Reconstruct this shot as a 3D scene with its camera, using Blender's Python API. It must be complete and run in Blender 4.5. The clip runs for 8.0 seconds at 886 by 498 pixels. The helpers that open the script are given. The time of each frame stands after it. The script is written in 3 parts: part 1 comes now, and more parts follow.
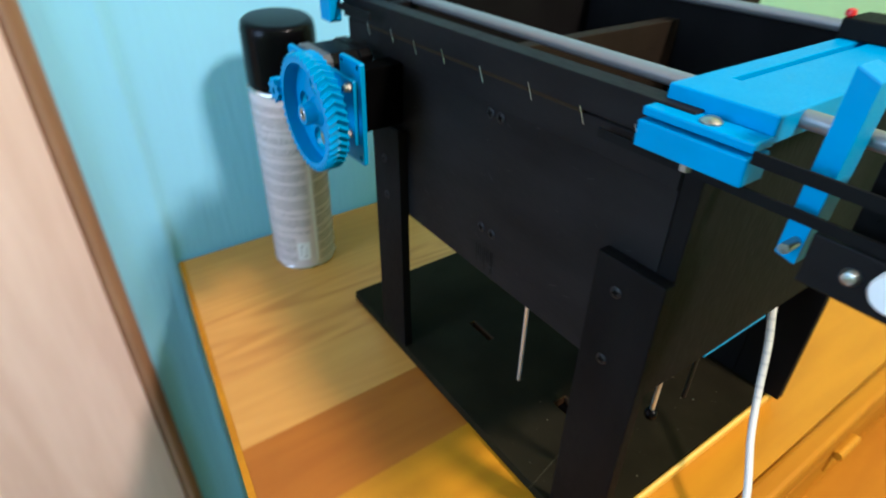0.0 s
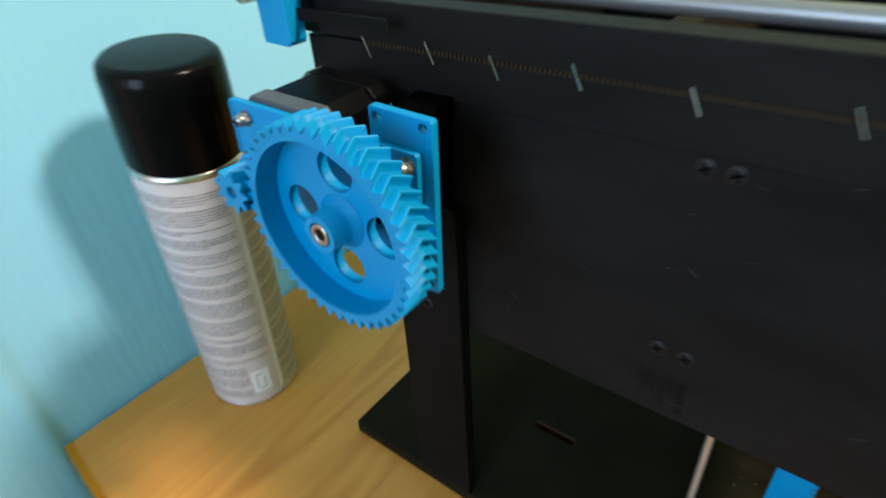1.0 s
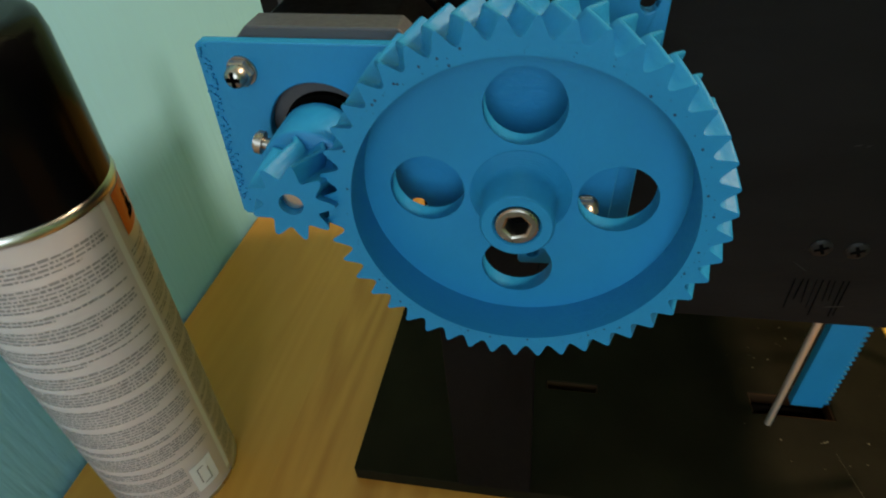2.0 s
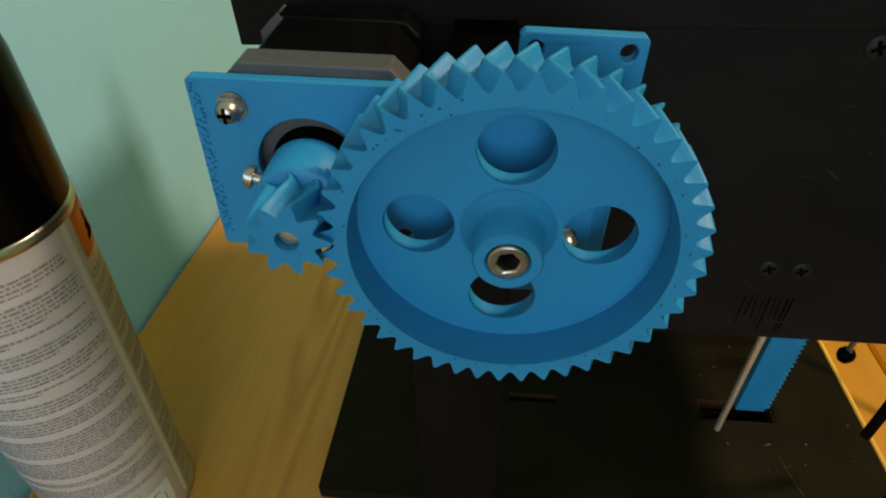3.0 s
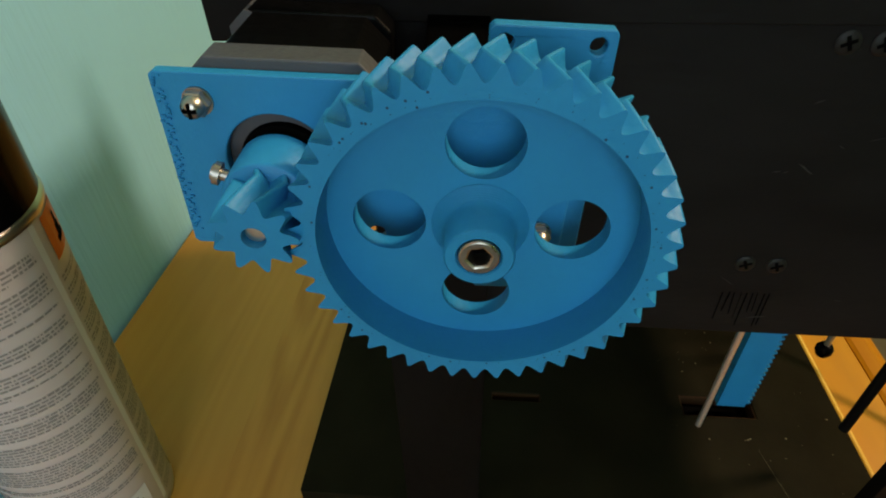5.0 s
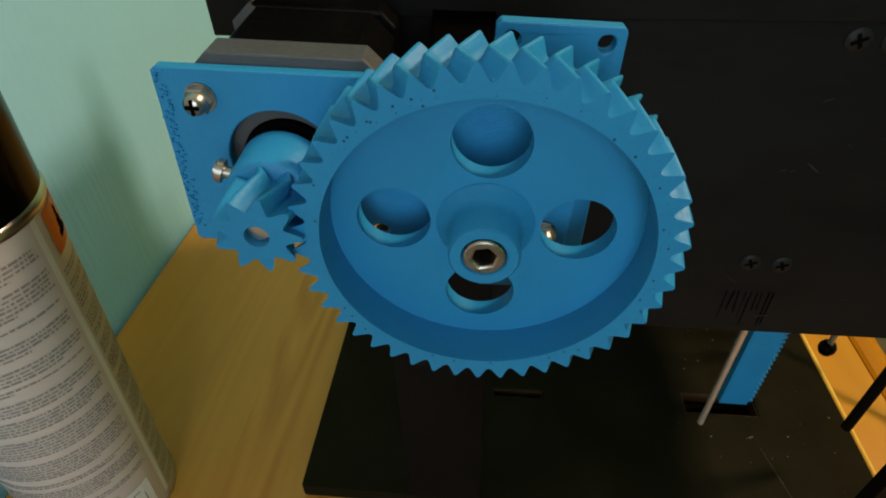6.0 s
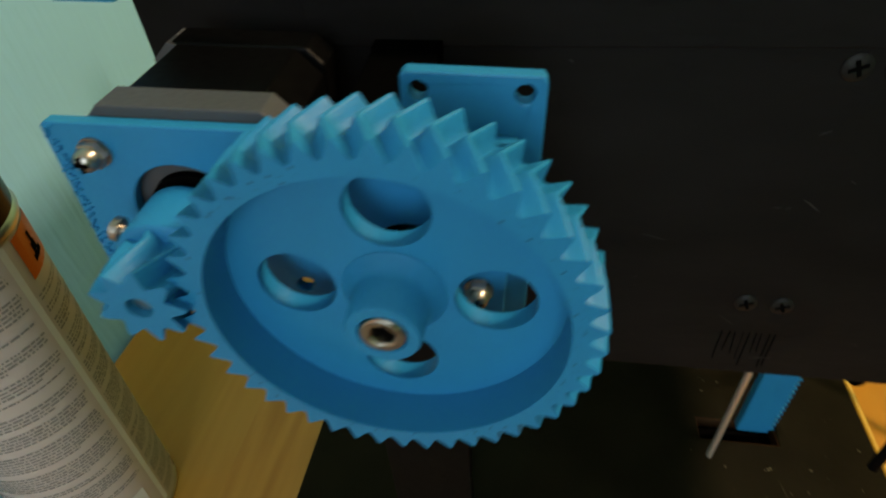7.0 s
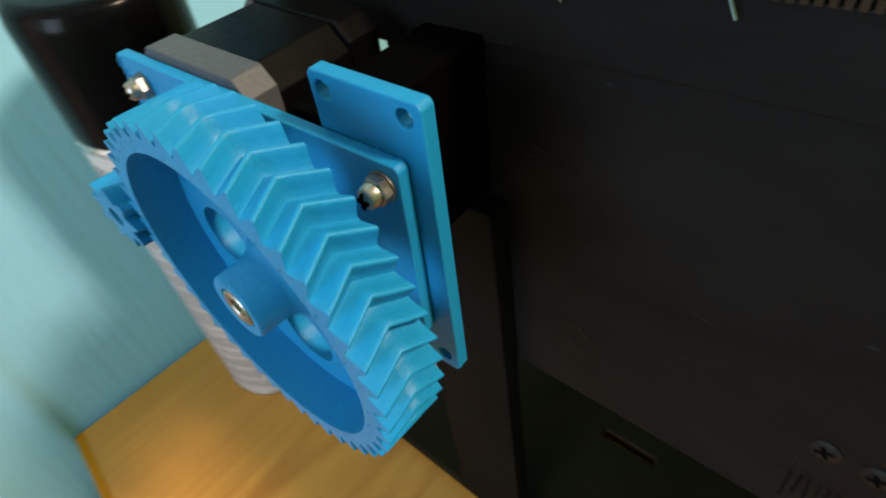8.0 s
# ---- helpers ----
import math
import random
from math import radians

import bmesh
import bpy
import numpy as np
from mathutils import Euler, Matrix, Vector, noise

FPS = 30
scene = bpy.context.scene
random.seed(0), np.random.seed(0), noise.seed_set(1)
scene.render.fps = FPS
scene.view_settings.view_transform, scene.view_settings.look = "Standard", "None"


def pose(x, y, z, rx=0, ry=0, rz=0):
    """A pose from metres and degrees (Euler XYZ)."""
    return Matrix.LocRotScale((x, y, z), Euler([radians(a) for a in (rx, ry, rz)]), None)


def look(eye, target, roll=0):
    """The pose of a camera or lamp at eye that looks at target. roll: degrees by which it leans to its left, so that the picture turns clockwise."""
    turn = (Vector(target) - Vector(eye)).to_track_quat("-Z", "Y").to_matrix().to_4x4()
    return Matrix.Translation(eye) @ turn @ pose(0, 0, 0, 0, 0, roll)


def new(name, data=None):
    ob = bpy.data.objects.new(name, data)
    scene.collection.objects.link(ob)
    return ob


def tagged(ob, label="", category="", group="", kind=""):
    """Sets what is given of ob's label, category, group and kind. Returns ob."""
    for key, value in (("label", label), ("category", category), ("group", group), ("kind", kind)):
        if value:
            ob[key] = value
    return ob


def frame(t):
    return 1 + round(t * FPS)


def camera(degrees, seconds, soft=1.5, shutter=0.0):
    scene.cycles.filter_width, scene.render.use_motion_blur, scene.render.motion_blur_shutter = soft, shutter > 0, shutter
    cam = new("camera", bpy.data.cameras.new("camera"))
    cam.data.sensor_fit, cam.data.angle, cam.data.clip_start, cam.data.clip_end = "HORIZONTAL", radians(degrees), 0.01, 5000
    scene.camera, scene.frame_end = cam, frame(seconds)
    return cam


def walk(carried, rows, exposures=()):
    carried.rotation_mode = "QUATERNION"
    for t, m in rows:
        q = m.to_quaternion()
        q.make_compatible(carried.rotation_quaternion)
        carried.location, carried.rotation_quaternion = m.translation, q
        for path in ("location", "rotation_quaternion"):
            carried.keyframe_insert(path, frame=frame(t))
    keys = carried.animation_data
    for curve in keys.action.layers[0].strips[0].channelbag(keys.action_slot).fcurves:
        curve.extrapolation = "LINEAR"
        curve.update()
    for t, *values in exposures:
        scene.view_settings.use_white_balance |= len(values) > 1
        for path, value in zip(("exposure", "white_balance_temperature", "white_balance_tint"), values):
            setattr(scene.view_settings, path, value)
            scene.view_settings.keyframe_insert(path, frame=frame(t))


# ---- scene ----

cam = camera(75.71, 8.0, soft=1.9, shutter=0.6)
PATH = [
    (0, (0.3652, -0.2237, 0.4046), (-0.3147, 0.2586, -0.1479), 0.89),
    (0.2, (0.3356, -0.2496, 0.4046), (-0.3006, 0.3091, -0.1274), 0.02),
    (0.5, (0.2629, -0.2400, 0.3940), (-0.3464, 0.3429, -0.1435), -2.37),
    (1, (0.1401, -0.1886, 0.3707), (-0.3802, 0.4476, -0.1989), -3.98),
    (1.3, (0.0875, -0.1702, 0.3514), (-0.3330, 0.5153, -0.2431), -5.27),
    (1.5, (0.0485, -0.1641, 0.3413), (-0.2753, 0.5588, -0.2691), -5.20),
    (1.7, (0.0203, -0.1733, 0.3316), (-0.2246, 0.5609, -0.3017), -6.82),
    (2.8, (-0.0007, -0.1766, 0.3443), (-0.1049, 0.5786, -0.3029), -2.05),
    (3, (-0.0013, -0.1760, 0.3418), (-0.0987, 0.5893, -0.2945), -1.84),
    (3.5, (0.0012, -0.1753, 0.3400), (-0.0845, 0.5919, -0.2957), -1.68),
    (4, (-0.0002, -0.1740, 0.3406), (-0.0820, 0.5893, -0.3002), -1.39),
    (4.5, (0.0023, -0.1758, 0.3398), (-0.0726, 0.5955, -0.2923), -1.37),
    (6, (0.0012, -0.1738, 0.3400), (-0.0755, 0.5884, -0.3028), -1.11),
    (6.5, (0.0020, -0.1726, 0.3396), (-0.0801, 0.5956, -0.2954), -1.25),
    (7, (0.0268, -0.1508, 0.3439), (-0.1257, 0.5878, -0.3127), -4.32),
    (7.2, (0.0432, -0.1430, 0.3435), (-0.1935, 0.5886, -0.2959), -5.94),
    (7.5, (0.0654, -0.1315, 0.3457), (-0.3061, 0.5313, -0.3044), -4.39),
    (7.7, (0.0786, -0.1224, 0.3421), (-0.3708, 0.4763, -0.3209), -6.57),
    (8, (0.0891, -0.1078, 0.3427), (-0.4646, 0.3847, -0.3287), -10.35),
]
EXPOSURES = [
    (0.0, -0.05, 5300, 19), (1.0, -0.05, 5850, 18), (1.5, -0.75, 6650, 15), (3.0, -0.90, 7350, 16), (6.5, -0.90, 7350, 16),
    (7.0, -0.98, 7450, 15), (7.5, -0.85, 6900, 17), (8.0, -0.25, 6450, 19),
]
walk(cam, [(t, look(eye, target, roll)) for t, eye, target, roll in PATH], EXPOSURES)

# ---- light: a window behind the viewer, a warm room lamp, a little sky ----
world = bpy.data.worlds.new("sky")
scene.world = world
world.use_nodes = True
sky = world.node_tree.nodes.new("ShaderNodeTexSky")
sky.sky_type, sky.sun_disc = "NISHITA", False
sky.sun_elevation, sky.sun_rotation = radians(35), radians(200)
world.node_tree.links.new(sky.outputs[0], world.node_tree.nodes["Background"].inputs[0])
world.node_tree.nodes["Background"].inputs[1].default_value = 0.1


def lamp(name, kind, at, target, energy, color, size=0.1, size_y=None):
    data = bpy.data.lights.new(name, kind)
    data.energy, data.color = energy, color
    if kind == "AREA":
        data.size = size
        if size_y:
            data.shape, data.size_y = "RECTANGLE", size_y
    else:
        data.shadow_soft_size = size
    ob = new(name, data)
    ob.matrix_world = look(at, target)
    return ob


lamp("window_light", "AREA", (0.24, -2.28, 0.85), (0.05, 0, 0.2), 38, (0.64, 0.84, 1.0), 0.8, 1.3)
lamp("room_lamp", "AREA", (1.35, 0.37, 1.60), (0, 0, 0.2), 54, (1.0, 0.79, 0.55), 0.22)

# ---- materials ----


def material(name, base, rough=0.5, metal=0.0, vary=0.12, scale=60.0, bump=0.15, bump_scale=400.0, coat=0.0, stretch=(1, 1, 1), spec=0.5, other=None, gloss_vary=0.35):
    """A surface with two scales of colour change and a fine relief."""
    m = bpy.data.materials.new(name)
    m.use_nodes = True
    nt = m.node_tree
    n, link = nt.nodes, nt.links.new
    b = n["Principled BSDF"]
    b.inputs["Roughness"].default_value, b.inputs["Metallic"].default_value = rough, metal
    b.inputs["Coat Weight"].default_value = coat
    b.inputs["Specular IOR Level"].default_value = spec
    co = n.new("ShaderNodeTexCoord")
    mp = n.new("ShaderNodeMapping")
    mp.inputs["Scale"].default_value = stretch
    link(co.outputs["Object"], mp.inputs[0])
    big, fine = n.new("ShaderNodeTexNoise"), n.new("ShaderNodeTexNoise")
    for tex, s, d in ((big, scale, 4), (fine, bump_scale, 3)):
        tex.inputs["Scale"].default_value, tex.inputs["Detail"].default_value = s, d
        link(mp.outputs[0], tex.inputs["Vector"])
    ramp = n.new("ShaderNodeMix")
    ramp.data_type = "RGBA"
    dark = [c * (1 - vary) for c in base]
    light = other or [min(1, c * (1 + vary)) for c in base]
    ramp.inputs["A"].default_value, ramp.inputs["B"].default_value = (*dark, 1), (*light, 1)
    link(big.outputs[0], ramp.inputs["Factor"])
    link(ramp.outputs["Result"], b.inputs["Base Color"])
    mix = n.new("ShaderNodeMath")
    mix.operation, mix.inputs[1].default_value = "MULTIPLY_ADD", gloss_vary
    link(fine.outputs[0], mix.inputs[0])
    mix.inputs[2].default_value = rough - gloss_vary / 2
    link(mix.outputs[0], b.inputs["Roughness"])
    bm_ = n.new("ShaderNodeBump")
    bm_.inputs["Strength"].default_value, bm_.inputs["Distance"].default_value = bump, 0.001
    link(fine.outputs[0], bm_.inputs["Height"])
    link(bm_.outputs[0], b.inputs["Normal"])
    return m


def wood(name, light, dark, along="Y", rough=0.35, coat=0.25, rings=26.0, random_tint=0.25, figure=0.17, spec=0.5):
    """Pine or other wood: long grain lines, cathedral figure and some streaks, tinted per piece."""
    m = bpy.data.materials.new(name)
    m.use_nodes = True
    nt = m.node_tree
    n, link = nt.nodes, nt.links.new
    b = n["Principled BSDF"]
    b.inputs["Roughness"].default_value, b.inputs["Coat Weight"].default_value = rough, coat
    b.inputs["Coat Roughness"].default_value = 0.25
    b.inputs["Specular IOR Level"].default_value = spec
    co, mp, info = n.new("ShaderNodeTexCoord"), n.new("ShaderNodeMapping"), n.new("ShaderNodeObjectInfo")
    link(co.outputs["Object"], mp.inputs[0])
    mp.inputs["Scale"].default_value = {"Y": (1, 0.12, 1), "X": (0.12, 1, 1), "Z": (1, 1, 0.12)}[along]
    off = n.new("ShaderNodeCombineXYZ")
    mul = n.new("ShaderNodeMath")
    mul.operation, mul.inputs[1].default_value = "MULTIPLY", 7.0
    link(info.outputs["Random"], mul.inputs[0])
    link(mul.outputs[0], off.inputs[0])
    link(mul.outputs[0], off.inputs[2])
    link(off.outputs[0], mp.inputs["Location"])
    warp = n.new("ShaderNodeTexNoise")
    warp.inputs["Scale"].default_value, warp.inputs["Detail"].default_value = 9.0, 2.0
    link(mp.outputs[0], warp.inputs["Vector"])
    sc = n.new("ShaderNodeMath")
    sc.operation, sc.inputs[1].default_value = "MULTIPLY", rings
    link(warp.outputs[0], sc.inputs[0])
    fr = n.new("ShaderNodeMath")
    fr.operation = "SINE"
    link(sc.outputs[0], fr.inputs[0])
    fine = n.new("ShaderNodeTexNoise")
    fine.inputs["Scale"].default_value, fine.inputs["Detail"].default_value = 120.0, 3.0
    link(mp.outputs[0], fine.inputs["Vector"])
    add = n.new("ShaderNodeMath")
    add.operation, add.inputs[1].default_value = "MULTIPLY_ADD", figure
    link(fr.outputs[0], add.inputs[0])
    soft = n.new("ShaderNodeMath")
    soft.operation, soft.inputs[1].default_value, soft.inputs[2].default_value = "MULTIPLY_ADD", 0.45, 0.30
    link(fine.outputs[0], soft.inputs[0])
    link(soft.outputs[0], add.inputs[2])
    tint = n.new("ShaderNodeMath")
    tint.operation, tint.inputs[1].default_value = "MULTIPLY_ADD", random_tint
    link(info.outputs["Random"], tint.inputs[0])
    link(add.outputs[0], tint.inputs[2])
    ramp = n.new("ShaderNodeValToRGB")
    ramp.color_ramp.elements[0].color, ramp.color_ramp.elements[1].color = (*light, 1), (*dark, 1)
    ramp.color_ramp.elements[0].position, ramp.color_ramp.elements[1].position = 0.35, 1.0
    link(tint.outputs[0], ramp.inputs[0])
    link(ramp.outputs[0], b.inputs["Base Color"])
    bp = n.new("ShaderNodeBump")
    bp.inputs["Strength"].default_value, bp.inputs["Distance"].default_value = 0.12, 0.0006
    link(add.outputs[0], bp.inputs["Height"])
    link(bp.outputs[0], b.inputs["Normal"])
    return m


def printed(name, base, rough=0.42):
    """Blue printed plastic: layer lines in y and a slight sheen."""
    m = material(name, base, rough, vary=0.10, scale=45, bump=0.10, bump_scale=900, spec=0.27)
    nt = m.node_tree
    n, link = nt.nodes, nt.links.new
    co, wave = n.new("ShaderNodeTexCoord"), n.new("ShaderNodeTexWave")
    wave.bands_direction = "Y"
    wave.inputs["Scale"].default_value, wave.inputs["Distortion"].default_value = 900.0, 0.6
    link(co.outputs["Object"], wave.inputs["Vector"])
    bp = n.new("ShaderNodeBump")
    bp.inputs["Strength"].default_value, bp.inputs["Distance"].default_value = 0.12, 0.0002
    link(wave.outputs["Fac"], bp.inputs["Height"])
    link(n["Bump"].outputs[0], bp.inputs["Normal"])
    link(bp.outputs[0], n["Principled BSDF"].inputs["Normal"])
    return m


BLUE = printed("blue_plastic", (0.004, 0.238, 0.505), 0.45)
BLACK = material("black_painted_wood", (0.0094, 0.0085, 0.0085), 0.55, vary=0.8, scale=24, bump=0.22, bump_scale=250, stretch=(0.45, 1, 1.4), spec=0.08, gloss_vary=0.2)
# same black paint, darkened to carry the shade on legs, ends and inside
SHADED_BLACK = material("shaded_black_painted_wood", (0.0058, 0.0053, 0.0053), 0.6, vary=0.6, scale=30, bump=0.25, bump_scale=300, stretch=(1, 1, 0.4), spec=0.05, gloss_vary=0.2)
BASE_BLACK = material("dusty_black_board", (0.0140, 0.0120, 0.0064), 0.6, vary=0.6, scale=22, bump=0.2, bump_scale=300, spec=0.02)
BLOCK_DARK = material("dark_block", (0.0015, 0.0015, 0.0015), 0.75, vary=0.3, scale=40, spec=0.01)
RAW_DARK = material("dark_brown_board", (0.015, 0.010, 0.0055), 0.75, vary=0.4, scale=40, spec=0.1)
RAW = material("raw_board_edge", (0.050, 0.024, 0.010), 0.8, vary=0.3, scale=80, spec=0.1)
RUBBER = material("black_rubber", (0.006, 0.006, 0.006), 0.65, vary=0.2, scale=80, spec=0.06)
MOTOR_BLACK = material("black_motor_steel", (0.0025, 0.0025, 0.0025), 0.36, vary=0.2, scale=40, bump=0.03, spec=0.06)
ALUMINIUM = material("cast_aluminium", (0.082, 0.088, 0.098), 0.5, 0.2, vary=0.15, scale=60, bump=0.12, bump_scale=700, spec=0.3)
STEEL = material("polished_steel", (0.62, 0.60, 0.57), 0.30, 1.0, vary=0.1, scale=90, bump=0.0, bump_scale=60)
ROD_STEEL = material("ground_steel_rod", (0.26, 0.255, 0.25), 0.36, 0.6, vary=0.04, scale=90, bump=0.0, gloss_vary=0.03)
ZINC = material("zinc_screw", (0.40, 0.37, 0.33), 0.33, 1.0, vary=0.2, scale=400, bump=0.05)
SCREW_GREY = material("dull_screw_steel", (0.011, 0.0106, 0.0102), 0.5, 0.0, vary=0.3, scale=300, spec=0.2)
HOLE_DARK = material("dark_recess", (0.002, 0.002, 0.002), 0.8, vary=0.1, spec=0.02)
CAP_BLACK = material("glossy_black_plastic", (0.003, 0.003, 0.0035), 0.20, vary=0.2, scale=30, bump=0.01, bump_scale=300, spec=0.08, gloss_vary=0.05)
CAN_WHITE = material("printed_white_tin", (0.66, 0.585, 0.59), 0.42, 0.0, vary=0.06, scale=40, bump=0.03, coat=0.15)
PIT_BLUE = material("dark_blue_pit", (0.003, 0.05, 0.12), 0.7, vary=0.3, scale=400)
LIFT_STEEL = material("bright_steel_rod", (0.70, 0.68, 0.64), 0.30, 0.75, vary=0.04, scale=90, bump=0.0, gloss_vary=0.03)
INK = material("grey_print", (0.31, 0.285, 0.285), 0.5, vary=0.35, scale=700, bump=0.0)
PALE_INK = material("pale_grey_print", (0.50, 0.49, 0.47), 0.5, vary=0.1)
INK_BOX = material("pale_print", (0.78, 0.77, 0.77), 0.4, vary=0.04, bump=0.0)
ORANGE = material("orange_label", (0.75, 0.12, 0.008), 0.4, vary=0.06, scale=80, bump=0.0)
PINE = wood("pine", (0.59, 0.280, 0.052), (0.46, 0.190, 0.029), rough=0.5, coat=0.06, rings=135.0, random_tint=0.06, figure=0.055, spec=0.3)
PINE_FIGURE = wood("figured_pine", (0.62, 0.288, 0.054), (0.34, 0.112, 0.013), rough=0.5, coat=0.06, rings=110.0, random_tint=0.06, figure=0.11, spec=0.3)
# pale glossy yellow that stands for lamp glare along the base edge
GLARE_EDGE = material("lamp_glare_edge", (0.85, 0.50, 0.07), 0.22, vary=0.06, scale=60, bump=0.02, coat=0.8, spec=1.0, gloss_vary=0.08)
SCUFF = material("pale_scuff", (0.0145, 0.0138, 0.0133), 0.7, vary=0.3, scale=300)
# black belt rubber, browned to show its lit lower edge
BELT_LIT_BROWN = material("lit_brown_rubber", (0.030, 0.018, 0.007), 0.7, vary=0.3, scale=200, spec=0.2)
DUST = material("pale_dust", (0.11, 0.095, 0.055), 0.8, vary=0.4, scale=900)
PINE_DARK = wood("darker_pine", (0.40, 0.130, 0.010), (0.27, 0.075, 0.006), rough=0.55, coat=0.03, rings=60.0, random_tint=0.06, figure=0.10, spec=0.2)
PINE_EDGE = wood("pine_edge", (0.50, 0.200, 0.0012), (0.38, 0.132, 0.001), along="Y", rough=0.5, coat=0.0, spec=0.15)
# pine with the warm lamplight of the table's far side put into its colour
LAMPLIT_GOLD = wood("lamplit_golden_pine", (0.54, 0.225, 0.0015), (0.40, 0.155, 0.0012), rough=0.40, coat=0.15, rings=70.0, random_tint=0.05, figure=0.12, spec=0.25)
DOOR_WOOD = wood("pinkish_veneer", (0.84, 0.62, 0.53), (0.68, 0.46, 0.37), along="Z", rough=0.5, coat=0.05, rings=30.0)
DOOR_EDGE = wood("brown_edge_strip", (0.36, 0.19, 0.10), (0.22, 0.11, 0.055), along="Z", rough=0.45, coat=0.1)
WHITE_CABLE = material("white_cable", (0.62, 0.60, 0.56), 0.45, vary=0.08, scale=60)
RED = material("red_plastic", (0.5, 0.01, 0.01), 0.4)
CEILING = material("white_ceiling", (0.75, 0.75, 0.72), 0.9, vary=0.04, scale=5)
FLOOR = wood("floor_boards", (0.16, 0.11, 0.07), (0.10, 0.065, 0.04))


def wallpaper(name, base):
    """Painted wallpaper with an upright woven relief and blotches."""
    m = material(name, base, 0.75, vary=0.07, scale=3.5, bump=0.85, bump_scale=170, stretch=(1, 1, 0.10), spec=0.3)
    return m


WALL_PAINT = wallpaper("turquoise_wallpaper", (0.27, 0.60, 0.83))
# green paint yellowed to include the warm lamplight on the back wall
LAMPLIT_GREEN_PAINT = wallpaper("lamplit_green_wallpaper", (0.52, 0.70, 0.34))

# ---- mesh helpers ----


def finish(name, bm, mat, parent=None, label="", smooth=40, bevel=0.0, segments=2):
    bmesh.ops.recalc_face_normals(bm, faces=bm.faces)
    me = bpy.data.meshes.new(name)
    for f in bm.faces:
        f.smooth = smooth > 0
    if smooth:
        for e in bm.edges:
            if len(e.link_faces) == 2 and e.calc_face_angle(0) > radians(smooth):
                e.smooth = False
    bm.to_mesh(me)
    bm.free()
    me.materials.append(mat)
    ob = new(name, me)
    if parent is not None:
        ob.parent = parent
    if label:
        ob["label"] = label
    if bevel:
        mod = ob.modifiers.new("edge", "BEVEL")
        mod.width, mod.segments, mod.limit_method, mod.angle_limit = bevel, segments, "ANGLE", radians(35)
    return ob


def part(name, bm, mat, parent, label="", **more):
    return finish(name, bm, mat, parent, label, **more)


def thing(name, label, category, group="", kind=""):
    return tagged(new(name), label, category, group, kind)


def box_bm(x0, x1, y0, y1, z0, z1, bm=None):
    bm = bm or bmesh.new()
    v = [bm.verts.new((x, y, z)) for x in (x0, x1) for y in (y0, y1) for z in (z0, z1)]
    for q in ((0, 1, 3, 2), (4, 6, 7, 5), (0, 4, 5, 1), (2, 3, 7, 6), (0, 2, 6, 4), (1, 5, 7, 3)):
        bm.faces.new([v[i] for i in q])
    return bm


def basis(axis):
    """Columns u, v, w of a frame whose w is the named axis."""
    return {"Y": (Vector((1, 0, 0)), Vector((0, 0, 1)), Vector((0, 1, 0))),
            "Z": (Vector((1, 0, 0)), Vector((0, 1, 0)), Vector((0, 0, 1))),
            "X": (Vector((0, 1, 0)), Vector((0, 0, 1)), Vector((1, 0, 0)))}[axis]


def circle(cx, cy, r, n=32, phase=0.0):
    return [(cx + r * math.cos(phase + 2 * math.pi * i / n), cy + r * math.sin(phase + 2 * math.pi * i / n)) for i in range(n)]


def rect(x0, x1, y0, y1, cut=0.0):
    if not cut:
        return [(x0, y0), (x1, y0), (x1, y1), (x0, y1)]
    return [(x0 + cut, y0), (x1 - cut, y0), (x1, y0 + cut), (x1, y1 - cut), (x1 - cut, y1), (x0 + cut, y1), (x0, y1 - cut), (x0, y0 + cut)]


def plate_bm(outer, holes, w0, w1, axis="Y", bm=None):
    """A flat plate of any outline, with holes right through it, from w0 to w1 along the axis."""
    bm = bm or bmesh.new()
    u, v, w = basis(axis)
    loops = [outer, *holes]
    faces = []
    rings = []
    for at in (w0, w1):
        edges, level = [], []
        for loop in loops:
            vs = [bm.verts.new(u * a + v * b + w * at) for a, b in loop]
            level.append(vs)
            edges += [bm.edges.new((vs[i], vs[(i + 1) % len(vs)])) for i in range(len(vs))]
        rings.append(level)
        bmesh.ops.triangle_fill(bm, use_beauty=True, use_dissolve=False, edges=edges)
    for low, high in zip(*rings):
        for i in range(len(low)):
            j = (i + 1) % len(low)
            faces.append(bm.faces.new((low[i], low[j], high[j], high[i])))
    return bm


def lathe_bm(profile, cx, cy, axis="Z", n=40, bm=None):
    """Turns a profile of (radius, height) round the axis through (cx, cy)."""
    bm = bm or bmesh.new()
    u, v, w = basis(axis)
    rings = []
    for r, at in profile:
        if r < 1e-6:
            rings.append([bm.verts.new(u * cx + v * cy + w * at)])
        else:
            rings.append([bm.verts.new(u * a + v * b + w * at) for a, b in circle(cx, cy, r, n)])
    for a, b in zip(rings, rings[1:]):
        for i in range(n):
            j = (i + 1) % n
            if len(a) == 1:
                bm.faces.new((a[0], b[i], b[j]))
            elif len(b) == 1:
                bm.faces.new((a[i], a[j], b[0]))
            else:
                bm.faces.new((a[i], a[j], b[j], b[i]))
    return bm


def rod_bm(a, b, r, n=16, bm=None):
    """A round bar from a to b."""
    bm = bm or bmesh.new()
    a, b = Vector(a), Vector(b)
    m = Matrix.Translation((a + b) / 2) @ (b - a).to_track_quat("Z", "Y").to_matrix().to_4x4()
    bmesh.ops.create_cone(bm, cap_ends=True, segments=n, radius1=r, radius2=r, depth=(b - a).length, matrix=m)
    return bm


